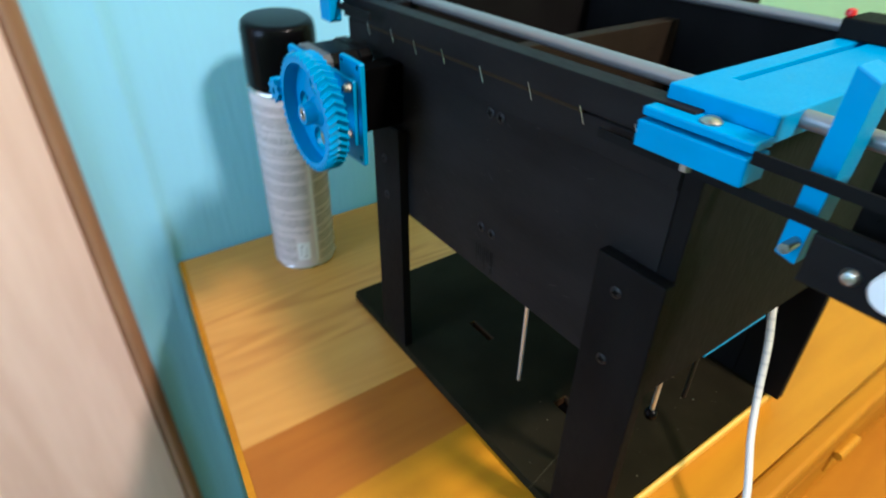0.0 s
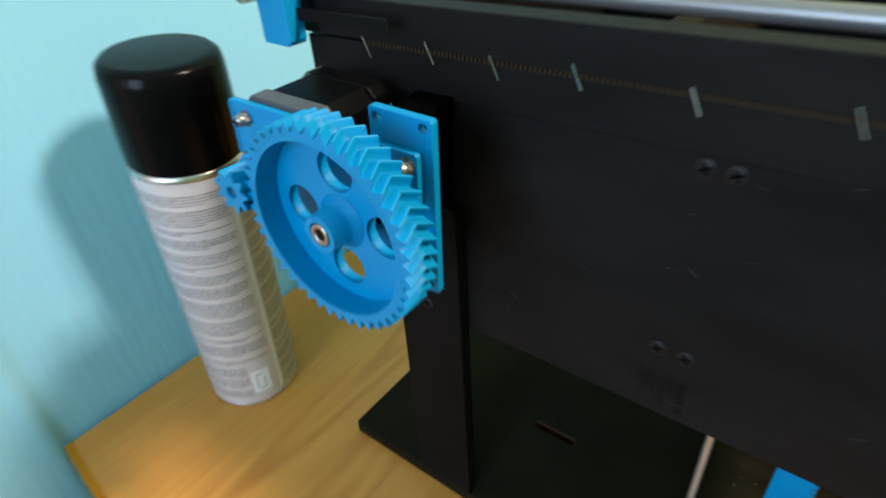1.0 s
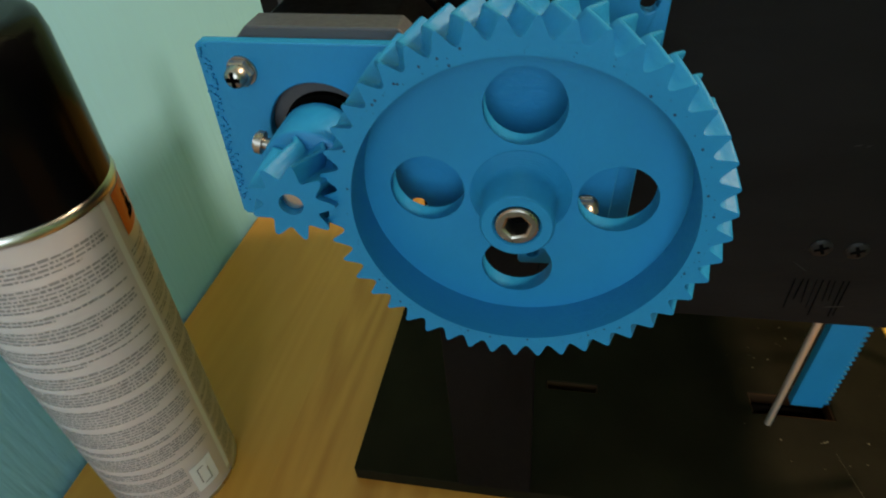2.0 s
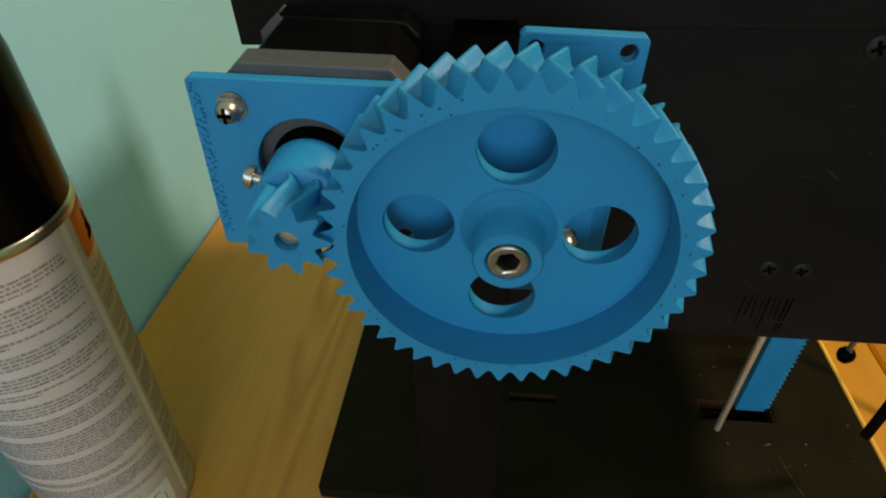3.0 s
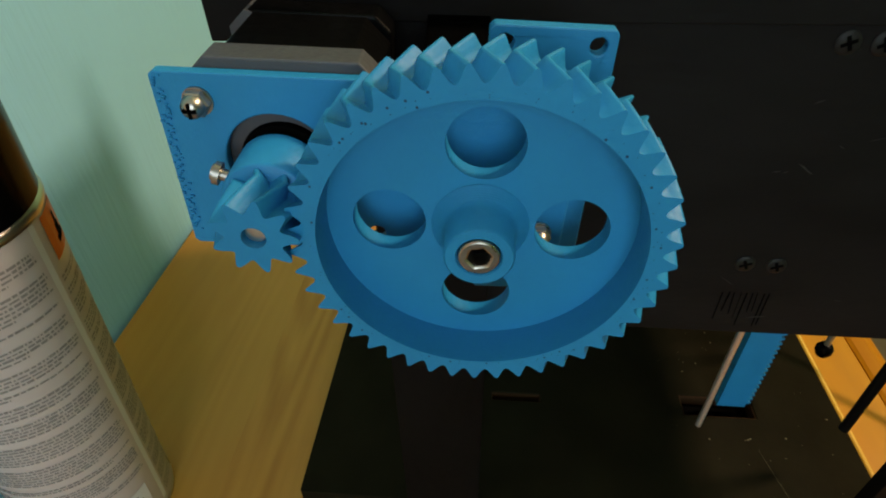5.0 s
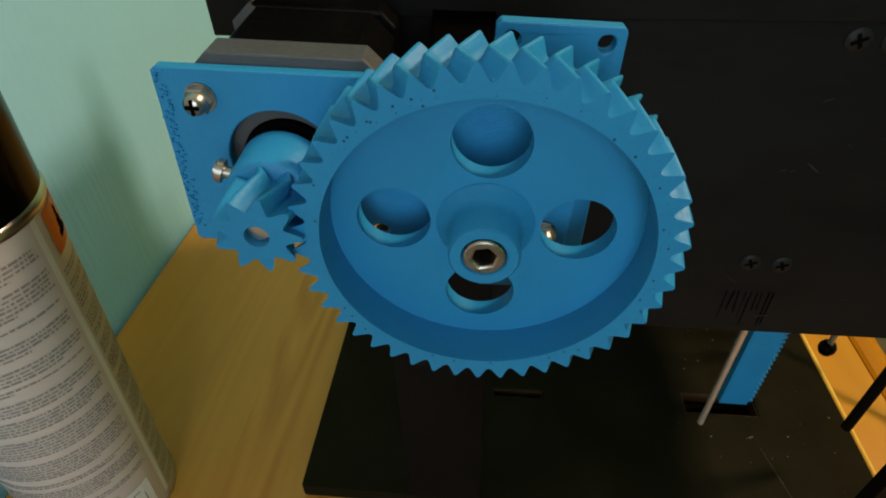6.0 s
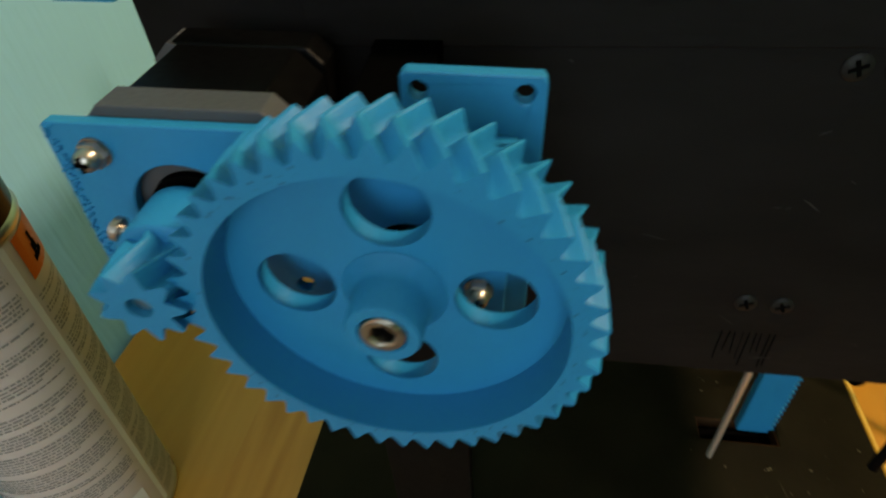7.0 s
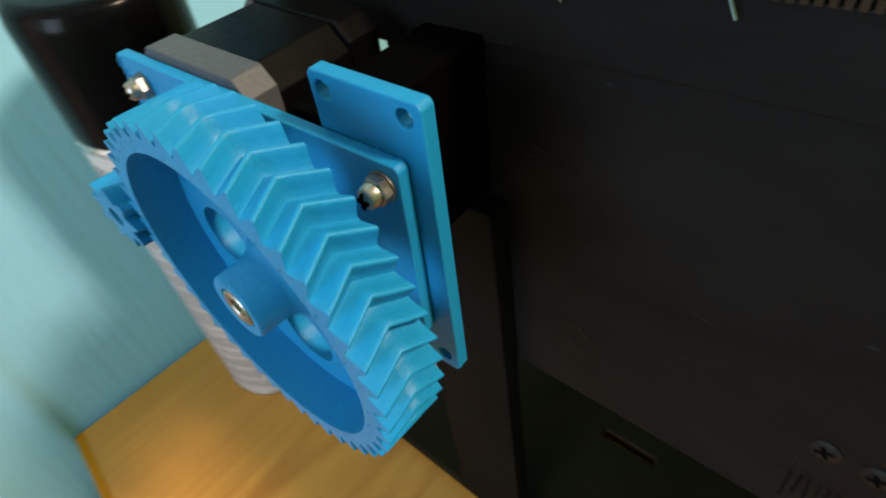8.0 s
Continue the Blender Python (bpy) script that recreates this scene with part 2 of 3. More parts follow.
def smooth_path(points, steps=8):
    """Points of a curve that passes through all those given."""
    ps = [Vector(p) for p in points]
    ps = [ps[0] * 2 - ps[1], *ps, ps[-1] * 2 - ps[-2]]
    out = []
    for a, b, c, d in zip(ps, ps[1:], ps[2:], ps[3:]):
        for i in range(steps):
            t = i / steps
            out.append(0.5 * (2 * b + (c - a) * t + (2 * a - 5 * b + 4 * c - d) * t * t + (3 * b - a - 3 * c + d) * t ** 3))
    return [*out, ps[-2]]


def tube(name, points, r, mat, parent=None, label=""):
    """A bent cable through the points."""
    cu = bpy.data.curves.new(name, "CURVE")
    cu.dimensions, cu.bevel_depth, cu.bevel_resolution, cu.use_fill_caps = "3D", r, 3, True
    fine = smooth_path(points)
    sp = cu.splines.new("POLY")
    sp.points.add(len(fine) - 1)
    for q, p in zip(sp.points, fine):
        q.co = (*p, 1)
    cu.materials.append(mat)
    ob = new(name, cu)
    if parent is not None:
        ob.parent = parent
    if label:
        ob["label"] = label
    return ob


# ---- the room ----
X_WALL, Y_BACK, Z_FLOOR, Z_CEIL = -0.294, 0.95, -0.74, 1.76


def room():
    wall = finish("wall_west", box_bm(X_WALL - 0.12, X_WALL, -2.4, Y_BACK, Z_FLOOR, Z_CEIL), WALL_PAINT, smooth=0)
    tagged(wall, "turquoise painted wallpaper with upright woven relief", "wall", kind="structure")
    # a lapped seam of the paper, standing a little off the wall
    bm = bmesh.new()
    rows = 60
    prev = None
    for i in range(rows + 1):
        z = Z_FLOOR + (Z_CEIL - Z_FLOOR) * i / rows
        k = 0.0012 * noise.noise(Vector((0, 0, z * 9)))
        line = [bm.verts.new((X_WALL + d, y + k, z)) for y, d in
                ((-0.2180, 0.0), (-0.2060, 0.0016), (-0.1880, 0.0020), (-0.1740, 0.0006), (-0.1680, 0.0016), (-0.1580, 0.0024), (-0.1550, 0.0))]
        if prev:
            for a in range(len(line) - 1):
                bm.faces.new((prev[a], prev[a + 1], line[a + 1], line[a]))
        prev = line
    strip = finish("wall_west_seam", bm, WALL_PAINT, smooth=60)
    tagged(strip, "turquoise wallpaper seam, bulging and slightly lifted", "wallpaper", kind="structure")
    back = finish("wall_north", box_bm(X_WALL, 2.6, Y_BACK, Y_BACK + 0.12, Z_FLOOR, Z_CEIL), LAMPLIT_GREEN_PAINT, smooth=0)
    tagged(back, "wall behind the printer, coloured yellow-green as under the warm lamp", "wall", kind="structure")
    east = finish("wall_east", box_bm(2.6, 2.72, -2.4, Y_BACK, Z_FLOOR, Z_CEIL), LAMPLIT_GREEN_PAINT, smooth=0)
    tagged(east, "plain painted wall closing the room", "wall", kind="structure")
    u, v = 0.24, 0.85
    south = finish("wall_south", plate_bm(rect(X_WALL, 2.6, Z_FLOOR, Z_CEIL), [rect(u - 0.4, u + 0.4, v - 0.65, v + 0.65)], -2.4, -2.28), LAMPLIT_GREEN_PAINT, smooth=0)
    tagged(south, "plain painted wall with a window opening", "wall", kind="structure")
    floor = finish("floor", box_bm(X_WALL, 2.6, -2.4, Y_BACK, Z_FLOOR - 0.1, Z_FLOOR), FLOOR, smooth=0)
    tagged(floor, "brown wooden floor", "floor", kind="structure")
    ceil = finish("ceiling", box_bm(X_WALL, 2.6, -2.4, Y_BACK, Z_CEIL, Z_CEIL + 0.1), CEILING, smooth=0)
    tagged(ceil, "plain white ceiling", "ceiling", kind="structure")


room()


def wardrobe():
    top = thing("wardrobe", "tall wardrobe with pinkish wood veneer and brown edge strip", "wardrobe")
    part("door", box_bm(X_WALL + 0.002, X_WALL + 0.012, -0.95, -0.242, Z_FLOOR + 0.05, 1.30), DOOR_WOOD, top, bevel=0.001)
    bm = bmesh.new()
    prev = None
    for i in range(9):
        a = math.pi * i / 8
        y, d = -0.2320 + 0.0105 * math.cos(a), 0.002 + 0.011 * math.sin(a)
        cur = [bm.verts.new((X_WALL + d, y, z)) for z in (Z_FLOOR + 0.05, 1.30)]
        if prev:
            bm.faces.new((prev[0], cur[0], cur[1], prev[1]))
        prev = cur
    part("edge_strip", bm, DOOR_EDGE, top, "brown rounded wooden edge strip", smooth=60)
    part("plinth", box_bm(X_WALL + 0.002, X_WALL + 0.010, -0.95, -0.225, Z_FLOOR, Z_FLOOR + 0.05), DOOR_EDGE, top)


wardrobe()


def table():
    """A glued pine top; its boards run along y."""
    top = thing("table", "orange-varnished pine table of glued boards against the wall", "table")
    cuts = [-0.288, -0.158, -0.057, 0.024, 0.107, 0.189, 0.282]

    def near(x):
        return -0.1525 - 0.100 * (x + 0.287)

    for k, (a, b) in enumerate(zip(cuts, cuts[1:])):
        g = 0.00002
        bm = plate_bm([(a + g, near(a)), (b - g, near(b)), (b - g, 0.62), (a + g, 0.62)], [], -0.022, 0.0, "Z")
        part("board", bm, (PINE, PINE_FIGURE, PINE, PINE_DARK, LAMPLIT_GOLD, LAMPLIT_GOLD)[k], top, ("", "", "", "darker orange-brown board", "pine board tinted gold as under the warm lamp", "pine board tinted gold as under the warm lamp")[k], smooth=0)
    # front band along the slanting end and the band along the free side
    a, b = cuts[0], 0.300
    part("front_band", plate_bm([(a, near(a) - 0.0055), (b, near(b) - 0.0055), (b, near(b)), (a, near(a))], [], -0.0225, 0.0004, "Z"), PINE_EDGE, top, "bright orange varnished edge", smooth=0)
    part("side_band", plate_bm([(cuts[-1] + 0.0004, near(0.28)), (0.300, near(0.3)), (0.300, 0.62), (cuts[-1] + 0.0004, 0.62)], [], -0.030, 0.0006, "Z"), PINE_EDGE, top, "bright orange varnished edge", smooth=0, bevel=0.004)
    part("apron", box_bm(0.286, 0.300, -0.20, 0.62, -0.085, -0.0305), PINE_EDGE, top, smooth=0, bevel=0.002)
    part("drawer_front", box_bm(0.280, 0.385, -0.26, 0.62, -0.24, -0.092), PINE_EDGE, top, smooth=0, bevel=0.003)
    for y in (0.165, 0.280):
        hinge = part("hinge", rod_bm((0.3045, y - 0.018, -0.034), (0.3045, y + 0.018, -0.034), 0.0042, 16), LAMPLIT_GOLD, top, "orange-painted hinge barrel")
        part("leaf", box_bm(0.3002, 0.3018, y - 0.018, y + 0.018, -0.060, -0.031), LAMPLIT_GOLD, hinge, smooth=0, bevel=0.0004)
    part("side_panel", box_bm(-0.286, 0.30, 0.42, 0.45, Z_FLOOR, -0.0305), PINE_EDGE, top, smooth=0)
    part("bottom_shelf", box_bm(-0.286, 0.34, -0.1, 0.415, -0.70, -0.68), PINE_EDGE, top, smooth=0)
    part("leg", box_bm(-0.28, -0.24, -0.10, -0.06, Z_FLOOR, -0.0235), PINE_EDGE, top, smooth=0)
    part("leg", box_bm(0.24, 0.279, -0.15, -0.11, Z_FLOOR, -0.0235), PINE_EDGE, top, smooth=0)


table()

# ---- the printer frame ----
BX0, BX1, PB, PT = -0.086, 0.239, 0.1585, 0.3225
BASE_T = 0.0107


def phillips(parent, x, y, z, r, mat, label="", name="screw"):
    """A flat screw head facing -y, with a cross slot."""
    ob = part(name, lathe_bm([(0, y - 0.0007), (r * 0.80, y - 0.0007), (r, y - 0.0002), (r, y + 0.002)], x, z, "Y", 24), mat, parent, label)
    bm = bmesh.new()
    c, s = math.cos(0.4), math.sin(0.4)
    for a in (0, 1):
        w, h_ = (r * 0.62, r * 0.15) if a == 0 else (r * 0.15, r * 0.62)
        q = [(-w, -h_), (w, -h_), (w, h_), (-w, h_)]
        bm.faces.new([bm.verts.new((x + p * c - q_ * s, y - 0.00085 - 0.00004 * a, z + p * s + q_ * c)) for p, q_ in q])
    part("cross_slot", bm, HOLE_DARK, ob, smooth=0)
    return ob


def printer():
    top = thing("printer_frame", "black-painted plywood frame of a home-built printer", "printer")
    top.location.y = -0.003
    hole_a, hole_b = rect(0.138, 0.1850, 0.063, 0.0790), rect(0.0100, 0.0435, 0.0660, 0.0730)
    part("base_board", plate_bm(rect(-0.104, 0.2390, -0.008, 0.252, 0.0012), [hole_a, hole_b], 0.0002, BASE_T, "Z"), BASE_BLACK, top, "dusty black board with scratches", smooth=0, bevel=0.0006)
    for x0, x1, y0, y1 in ((0.1375, 0.1855, 0.0625, 0.0795),):
        part("slot_edge", plate_bm(rect(x0 + 0.0006, x1 - 0.0006, y0 + 0.0006, y1 - 0.0006), [rect(x0 + 0.0011, x1 - 0.0011, y0 + 0.0011, y1 - 0.0011)], 0.001, BASE_T - 0.0008, "Z"), RAW, top, "raw brown cut edge", smooth=0)
    part("slot_edge", plate_bm(rect(0.0102, 0.0433, 0.0662, 0.0728), [rect(0.0107, 0.0428, 0.0667, 0.0723)], 0.001, BASE_T - 0.0008, "Z"), RAW, top, "raw brown cut edge", smooth=0)
    part("front_panel", plate_bm([(-0.0370, PB), (BX1 - 0.0005, PB), (BX1 - 0.0005, 0.3035), (BX0, 0.3035), (BX0, 0.2780), (-0.0370, 0.2780)], [], 0.0, 0.010), BLACK, top, "matt black panel with scuffs", smooth=0, bevel=0.0006)
    # black sheet over the table, standing for the shade inside the slot
    part("slot_bottom", box_bm(0.1382, 0.1848, 0.0632, 0.0788, 0.0003, 0.0010), HOLE_DARK, top, smooth=0)
    part("upper_strip", box_bm(-0.0365, BX1 - 0.0008, -0.0012, -0.0002, 0.2850, 0.3034), BLACK, top, smooth=0, bevel=0.0004)
    part("top_rail", box_bm(BX0, BX1 - 0.0005, -0.0035, 0.010, 0.3055, PT), BLACK, top, smooth=0, bevel=0.0006)
    part("back_panel", box_bm(-0.037, BX1 - 0.0005, 0.222, 0.232, PB, PT), SHADED_BLACK, top, smooth=0, bevel=0.0006)
    part("end_panel", box_bm(BX1, BX1 + 0.010, -0.0002, 0.232, PB, PT - 0.02), SHADED_BLACK, top, smooth=0, bevel=0.0006)
    part("end_panel", box_bm(-0.0365, -0.0265, 0.0106, 0.2215, PB, PT), SHADED_BLACK, top, smooth=0, bevel=0.0006)
    part("end_rail", box_bm(BX0 + 0.0004, BX0 + 0.0104, 0.0104, 0.2318, 0.2780, PT), BLACK, top, smooth=0, bevel=0.0006)
    part("back_rail", box_bm(BX0 + 0.0106, -0.0372, 0.2220, 0.2318, 0.2780, PT), BLACK, top, smooth=0, bevel=0.0006)
    part("box_floor", box_bm(-0.026, BX1 - 0.001, 0.0106, 0.2215, PB + 0.002, PB + 0.012), SHADED_BLACK, top, smooth=0)
    part("divider", box_bm(0.060, 0.072, 0.0106, 0.2215, PB + 0.0125, 0.306), RAW_DARK, top, "brown unpainted divider board", smooth=0, bevel=0.0006)
    for x0, x1, z1 in ((-0.0385, 0.0035, 0.236), (0.2075, 0.2505, 0.2395)):
        for y0, y1 in ((-0.0085, -0.0003), (0.2325, 0.2410)):
            part("leg", box_bm(x0, x1, y0, y1, BASE_T, z1), SHADED_BLACK, top, "black upright leg", smooth=0, bevel=0.0007)
    for x, z in ((0.2238, 0.221), (0.2242, 0.1735), (-0.0200, 0.205), (-0.0180, 0.172)):
        phillips(top, x, -0.0085, z, 0.0036, SCREW_GREY)
    for x, z in ((0.1003, 0.1962), (0.1118, 0.1958), (0.1030, 0.2800), (0.1130, 0.2798)):
        phillips(top, x, -0.0001, z, 0.0037, SCREW_GREY)
    # dark hatching rubbed into the panel under the screw pair
    bm = bmesh.new()
    rnd = random.Random(3)
    for k in range(9):
        x = 0.0965 + k * 0.0022 + rnd.uniform(-0.0006, 0.0006)
        d, lean, w = rnd.uniform(0.010, 0.020), rnd.uniform(-0.0005, 0.001), rnd.uniform(0.0002, 0.0006)
        bm.faces.new([bm.verts.new(p) for p in ((x, -0.0002, 0.1815), (x + w, -0.0002, 0.1815), (x + w + lean, -0.0002, 0.1815 - d), (x + lean, -0.0002, 0.1815 - d))])
    tagged(part("scratches", bm, HOLE_DARK, top, "dark rubbed scratches", smooth=0), kind="stuff")
    bm = bmesh.new()
    rnd = random.Random(21)
    for k in range(40):
        x, z = rnd.uniform(-0.03, 0.23), rnd.uniform(0.162, 0.298)
        a, d, w = rnd.uniform(-0.7, 0.5), rnd.uniform(0.0006, 0.0045), rnd.uniform(0.0001, 0.00035)
        u, v = Vector((math.cos(a), 0, math.sin(a))) * d, Vector((-math.sin(a), 0, math.cos(a))) * w
        c = Vector((x, -0.00025, z))
        bm.faces.new([bm.verts.new(c + p) for p in (-u - v * 0.4, u * 0.6 - v, u + v * 0.3, -u * 0.3 + v)])
    tagged(part("scuffs", bm, SCUFF, top, "faint pale scuff marks", smooth=0), kind="stuff")
    bm = bmesh.new()
    for k in range(70):
        x, y = rnd.uniform(0.13, 0.23), rnd.uniform(0.0, 0.20)
        if 0.128 < x < 0.179 and 0.055 < y < 0.076:
            continue
        r_ = rnd.choice((0.00025, 0.0003, 0.0004, 0.0007))
        bm.faces.new([bm.verts.new((x + r_ * rnd.uniform(0.6, 1.4) * math.cos(t), y + r_ * math.sin(t), BASE_T + 0.00015)) for t in (0.2, 1.3, 2.4, 3.5, 4.7, 5.6)])
    for x, y, u, v in ((0.178, 0.040, 0.012, -0.052),):
        bm.faces.new([bm.verts.new(p) for p in ((x, y, BASE_T + 0.00012), (x + 0.00012, y, BASE_T + 0.00012), (x + u + 0.0002, y + v, BASE_T + 0.00012), (x + u, y + v, BASE_T + 0.00012))])
    tagged(part("dust", bm, DUST, top, "pale dust specks and crumbs", smooth=0), kind="stuff")
    # small bright staples along the rail
    for k, x in enumerate((-0.0435, -0.0085, 0.0225, 0.0565, 0.0968, 0.1400, 0.1790, 0.2130)):
        z = 0.3035 + (0.0010 if k % 2 else -0.0006)
        bm = rod_bm((x + 0.0020, -0.0042, z - 0.0042), (x - 0.0020, -0.0042, z + 0.0044), 0.00024 + 0.00012 * (k in (3, 4)), 6)
        part("staple", bm, STEEL, top, "small bright steel staple")
    # strip added beside the base board to carry the lamp's highlight
    part("bright_edge", box_bm(0.2394, 0.2440, -0.0075, 0.2515, 0.0002, BASE_T - 0.001), GLARE_EDGE, top, "glossy yellow strip added for the lamp's glare on the board edge", smooth=60, bevel=0.0022, segments=4)
    part("raw_edge", box_bm(BX1 + 0.0012, BX1 + 0.0088, 0.0002, 0.2315, PB - 0.0018, PB - 0.0001), RAW_DARK, top, "raw brown lower edge", smooth=0)
    # black board added only to darken the gap beside the back leg
    part("back_brace", box_bm(0.100, 0.2072, 0.2325, 0.2405, BASE_T, PB), SHADED_BLACK, top, smooth=0, bevel=0.0006)
    part("back_block", box_bm(0.030, 0.113, 0.2416, 0.262, 0.25, 0.345), RAW_DARK, top, "brown wooden block", smooth=0, bevel=0.001)
    return top


printer()


def slide_rod(y, z, x0, x1, r):
    ob = finish("slide_rod", rod_bm((x0, y, z), (x1, y - 0.008, z), r, 24), ROD_STEEL)
    return tagged(ob, "polished steel slide rod along the printer top", "rod", "slide rods")


slide_rod(0.027, 0.3242, -0.12, 0.36, 0.0039)
slide_rod(0.218, 0.3242, -0.12, 0.36, 0.0039)


def belt():
    top = thing("drive_belt", "black rubber toothed belt along the printer front", "belt")
    part("band", box_bm(-0.094, -0.020, -0.0186, -0.0172, 0.3140, 0.3190), RUBBER, top, smooth=0)
    part("band", box_bm(0.2702, 0.36, -0.0150, -0.0136, 0.3140, 0.3190), RUBBER, top, smooth=0)
    part("band", box_bm(0.195, 0.36, -0.0125, -0.0111, 0.2985, 0.3030), RUBBER, top, smooth=0)
    bm = bmesh.new()
    for k in range(112):
        x = -0.045 + k * 0.0020
        box_bm(x, x + 0.0012, -0.0062, -0.0046, 0.3036, 0.3056, bm)
    tagged(part("belt_teeth", bm, BELT_LIT_BROWN, top, "rubber belt teeth coloured brown as if lit", smooth=0), kind="stuff")
    return top


belt()


def belt_clip():
    top = thing("belt_clip", "bright blue printed belt clip with steel roller at the rail end", "clip")
    part("body", plate_bm([(-0.0905, 0.3042), (-0.0735, 0.3036), (-0.0720, 0.3060), (-0.0720, 0.3330), (-0.0905, 0.3330)], [], -0.0250, -0.0150, "Y"), BLUE, top, smooth=0, bevel=0.0008)
    part("saddle", box_bm(-0.0905, -0.0560, -0.0148, 0.030, 0.3232, 0.3330), BLUE, top, smooth=0, bevel=0.0008)
    part("roller", rod_bm((-0.0945, -0.030, 0.3270), (-0.0945, -0.018, 0.3270), 0.0058, 24), ZINC, top, "round steel belt roller")
    part("bolt", rod_bm((-0.0945, -0.0320, 0.3270), (-0.0945, -0.0302, 0.3270), 0.0030, 6), HOLE_DARK, top, "dark bolt end")


belt_clip()


def carriage():
    top = thing("carriage", "blue printed carriage bridging the two slide rods", "carriage")
    part("bridge", plate_bm(rect(0.2190, 0.2690, 0.0, 0.215), [rect(0.2300, 0.2345, 0.030, 0.200)], 0.3172, 0.3292, "Z"), BLUE, top, smooth=0, bevel=0.0010)
    part("slot_floor", box_bm(0.2301, 0.2344, 0.0301, 0.1999, 0.3180, 0.3255), BLUE, top, smooth=0)
    part("clamp_top", box_bm(0.2185, 0.2700, -0.0145, -0.0002, 0.3172, 0.3214), BLUE, top, smooth=0, bevel=0.0010)
    part("clamp_bottom", box_bm(0.2185, 0.2700, -0.0165, -0.0003, 0.3035, 0.3158), BLUE, top, smooth=0, bevel=0.0010)
    part("screw", lathe_bm([(0, 0.3240), (0.0030, 0.3236), (0.0046, 0.3222), (0.0046, 0.3212)], 0.2470, -0.0080, "Z", 20), ZINC, top, "round zinc screw head")
    part("nut", lathe_bm([(0, 0.3000), (0.003, 0.3000), (0.003, 0.3034)], 0.2440, -0.0120, "Z", 6), ZINC, top, "zinc nut")


carriage()


def belt_arm():
    top = thing("bracket", "blue printed bracket behind the belts beside a motor", "bracket")
    bm = plate_bm([(0.2860, 0.279), (0.2945, 0.277), (0.2975, 0.350), (0.2885, 0.354)], [], -0.0045, 0.010, "Y")
    part("arm", bm, BLUE, top, smooth=0, bevel=0.0008)
    part("guide", rod_bm((0.2920, -0.0140, 0.2870), (0.2920, -0.0047, 0.2870), 0.0022), ZINC, top, "small zinc belt guide")
    return top


belt_arm()


def side_motor():
    top = thing("side_motor", "black stepper motor with pulley at the rail end", "motor")
    part("body", plate_bm(rect(0.307, 0.349, 0.288, 0.330, 0.004), [], -0.004, 0.036, "Y"), MOTOR_BLACK, top, smooth=0, bevel=0.0006)
    part("mounting_bar", box_bm(0.2985, 0.400, -0.0105, -0.0042, 0.2750, 0.2965), BLACK, top, "black painted mounting bar", smooth=0, bevel=0.0008)
    part("pulley", lathe_bm([(0, -0.0190), (0.0068, -0.0188), (0.0078, -0.0175), (0.0078, -0.0125), (0.0066, -0.0106), (0, -0.0106)], 0.3300, 0.2905, "Y", 28), INK_BOX, top, "pale round belt pulley")
    part("screw", lathe_bm([(0, -0.0136), (0.0024, -0.0130), (0.0036, -0.0112), (0.0036, -0.0104)], 0.3150, 0.2865, "Y", 20), STEEL, top, "zinc screw")


side_motor()


def lift_rod():
    ob = finish("lift_rod", rod_bm((0.1275, 0.0245, 0.0515), (0.1275, 0.0245, PB + 0.001), 0.0017, 16), LIFT_STEEL)
    tagged(ob, "thin bright steel rod hanging under the printer box", "rod", "lift rods")
    ob = finish("lift_rod", rod_bm((0.2187, 0.1196, 0.0553), (0.2187, 0.1196, PB + 0.001), 0.0018, 16), SCREW_GREY)
    tagged(ob, "thin dull steel rod hanging near the end panel", "rod", "lift rods")

    ob = finish("lift_rod", rod_bm((0.2095, 0.0285, 0.0500), (0.2095, 0.0285, PB + 0.001), 0.0027, 20), RUBBER)
    tagged(ob, "thin black rod hanging behind the front leg", "rod", "lift rods")


lift_rod()


def capped_rod():
    top = thing("lift_rod", "bright steel rod with round black end cap under the box", "rod", "lift rods")
    part("shank", rod_bm((0.2165, 0.0800, 0.0640), (0.2165, 0.0800, PB + 0.001), 0.0018, 16), LIFT_STEEL, top)
    part("cap", lathe_bm([(0, 0.0545), (0.0036, 0.0550), (0.0050, 0.0580), (0.0050, 0.0610), (0.0034, 0.0638), (0, 0.0640)], 0.2165, 0.0800, "Z", 28), CAP_BLACK, top, "glossy black end cap", smooth=60)


capped_rod()


def rack():
    """A toothed bar hanging through the slot of the base."""
    pts = [(0.1610, 0.0120), (0.1790, 0.0120)]
    z = 0.0140
    while z < 0.150:
        pts += [(0.1790, z + 0.0010), (0.1815, z + 0.0018), (0.1815, z + 0.0030), (0.1790, z + 0.0040)]
        z += 0.0042
    pts += [(0.1790, 0.1590), (0.1610, 0.1590)]
    ob = finish("rack", plate_bm(pts, [], 0.0680, 0.0735, "Y"), BLUE, smooth=0)
    tagged(ob, "blue printed toothed rack hanging under the box", "rack")
    ob = finish("cross_strip", box_bm(0.2395, 0.2445, 0.068, 0.140, 0.1465, 0.1566), BLUE, smooth=0, bevel=0.0006)
    tagged(ob, "blue printed strip fixed under the end panel", "strip")


rack()

# ---- the gear drive ----
GX, GZ = 0.0004, 0.2637
PIVOT = Vector((0.0, -0.0560, 0.2650))


def lean(top, turn, rise):
    """Turns a mounted thing a little about the drive's middle: turn about z, rise of its far end."""
    top.matrix_basis = Matrix.Translation(PIVOT) @ pose(0, 0, 0, 0, rise, turn) @ Matrix.Translation(-PIVOT)
    return top


TEETH, R_TIP, R_ROOT, R_IN = 45, 0.0407, 0.0371, 0.0342
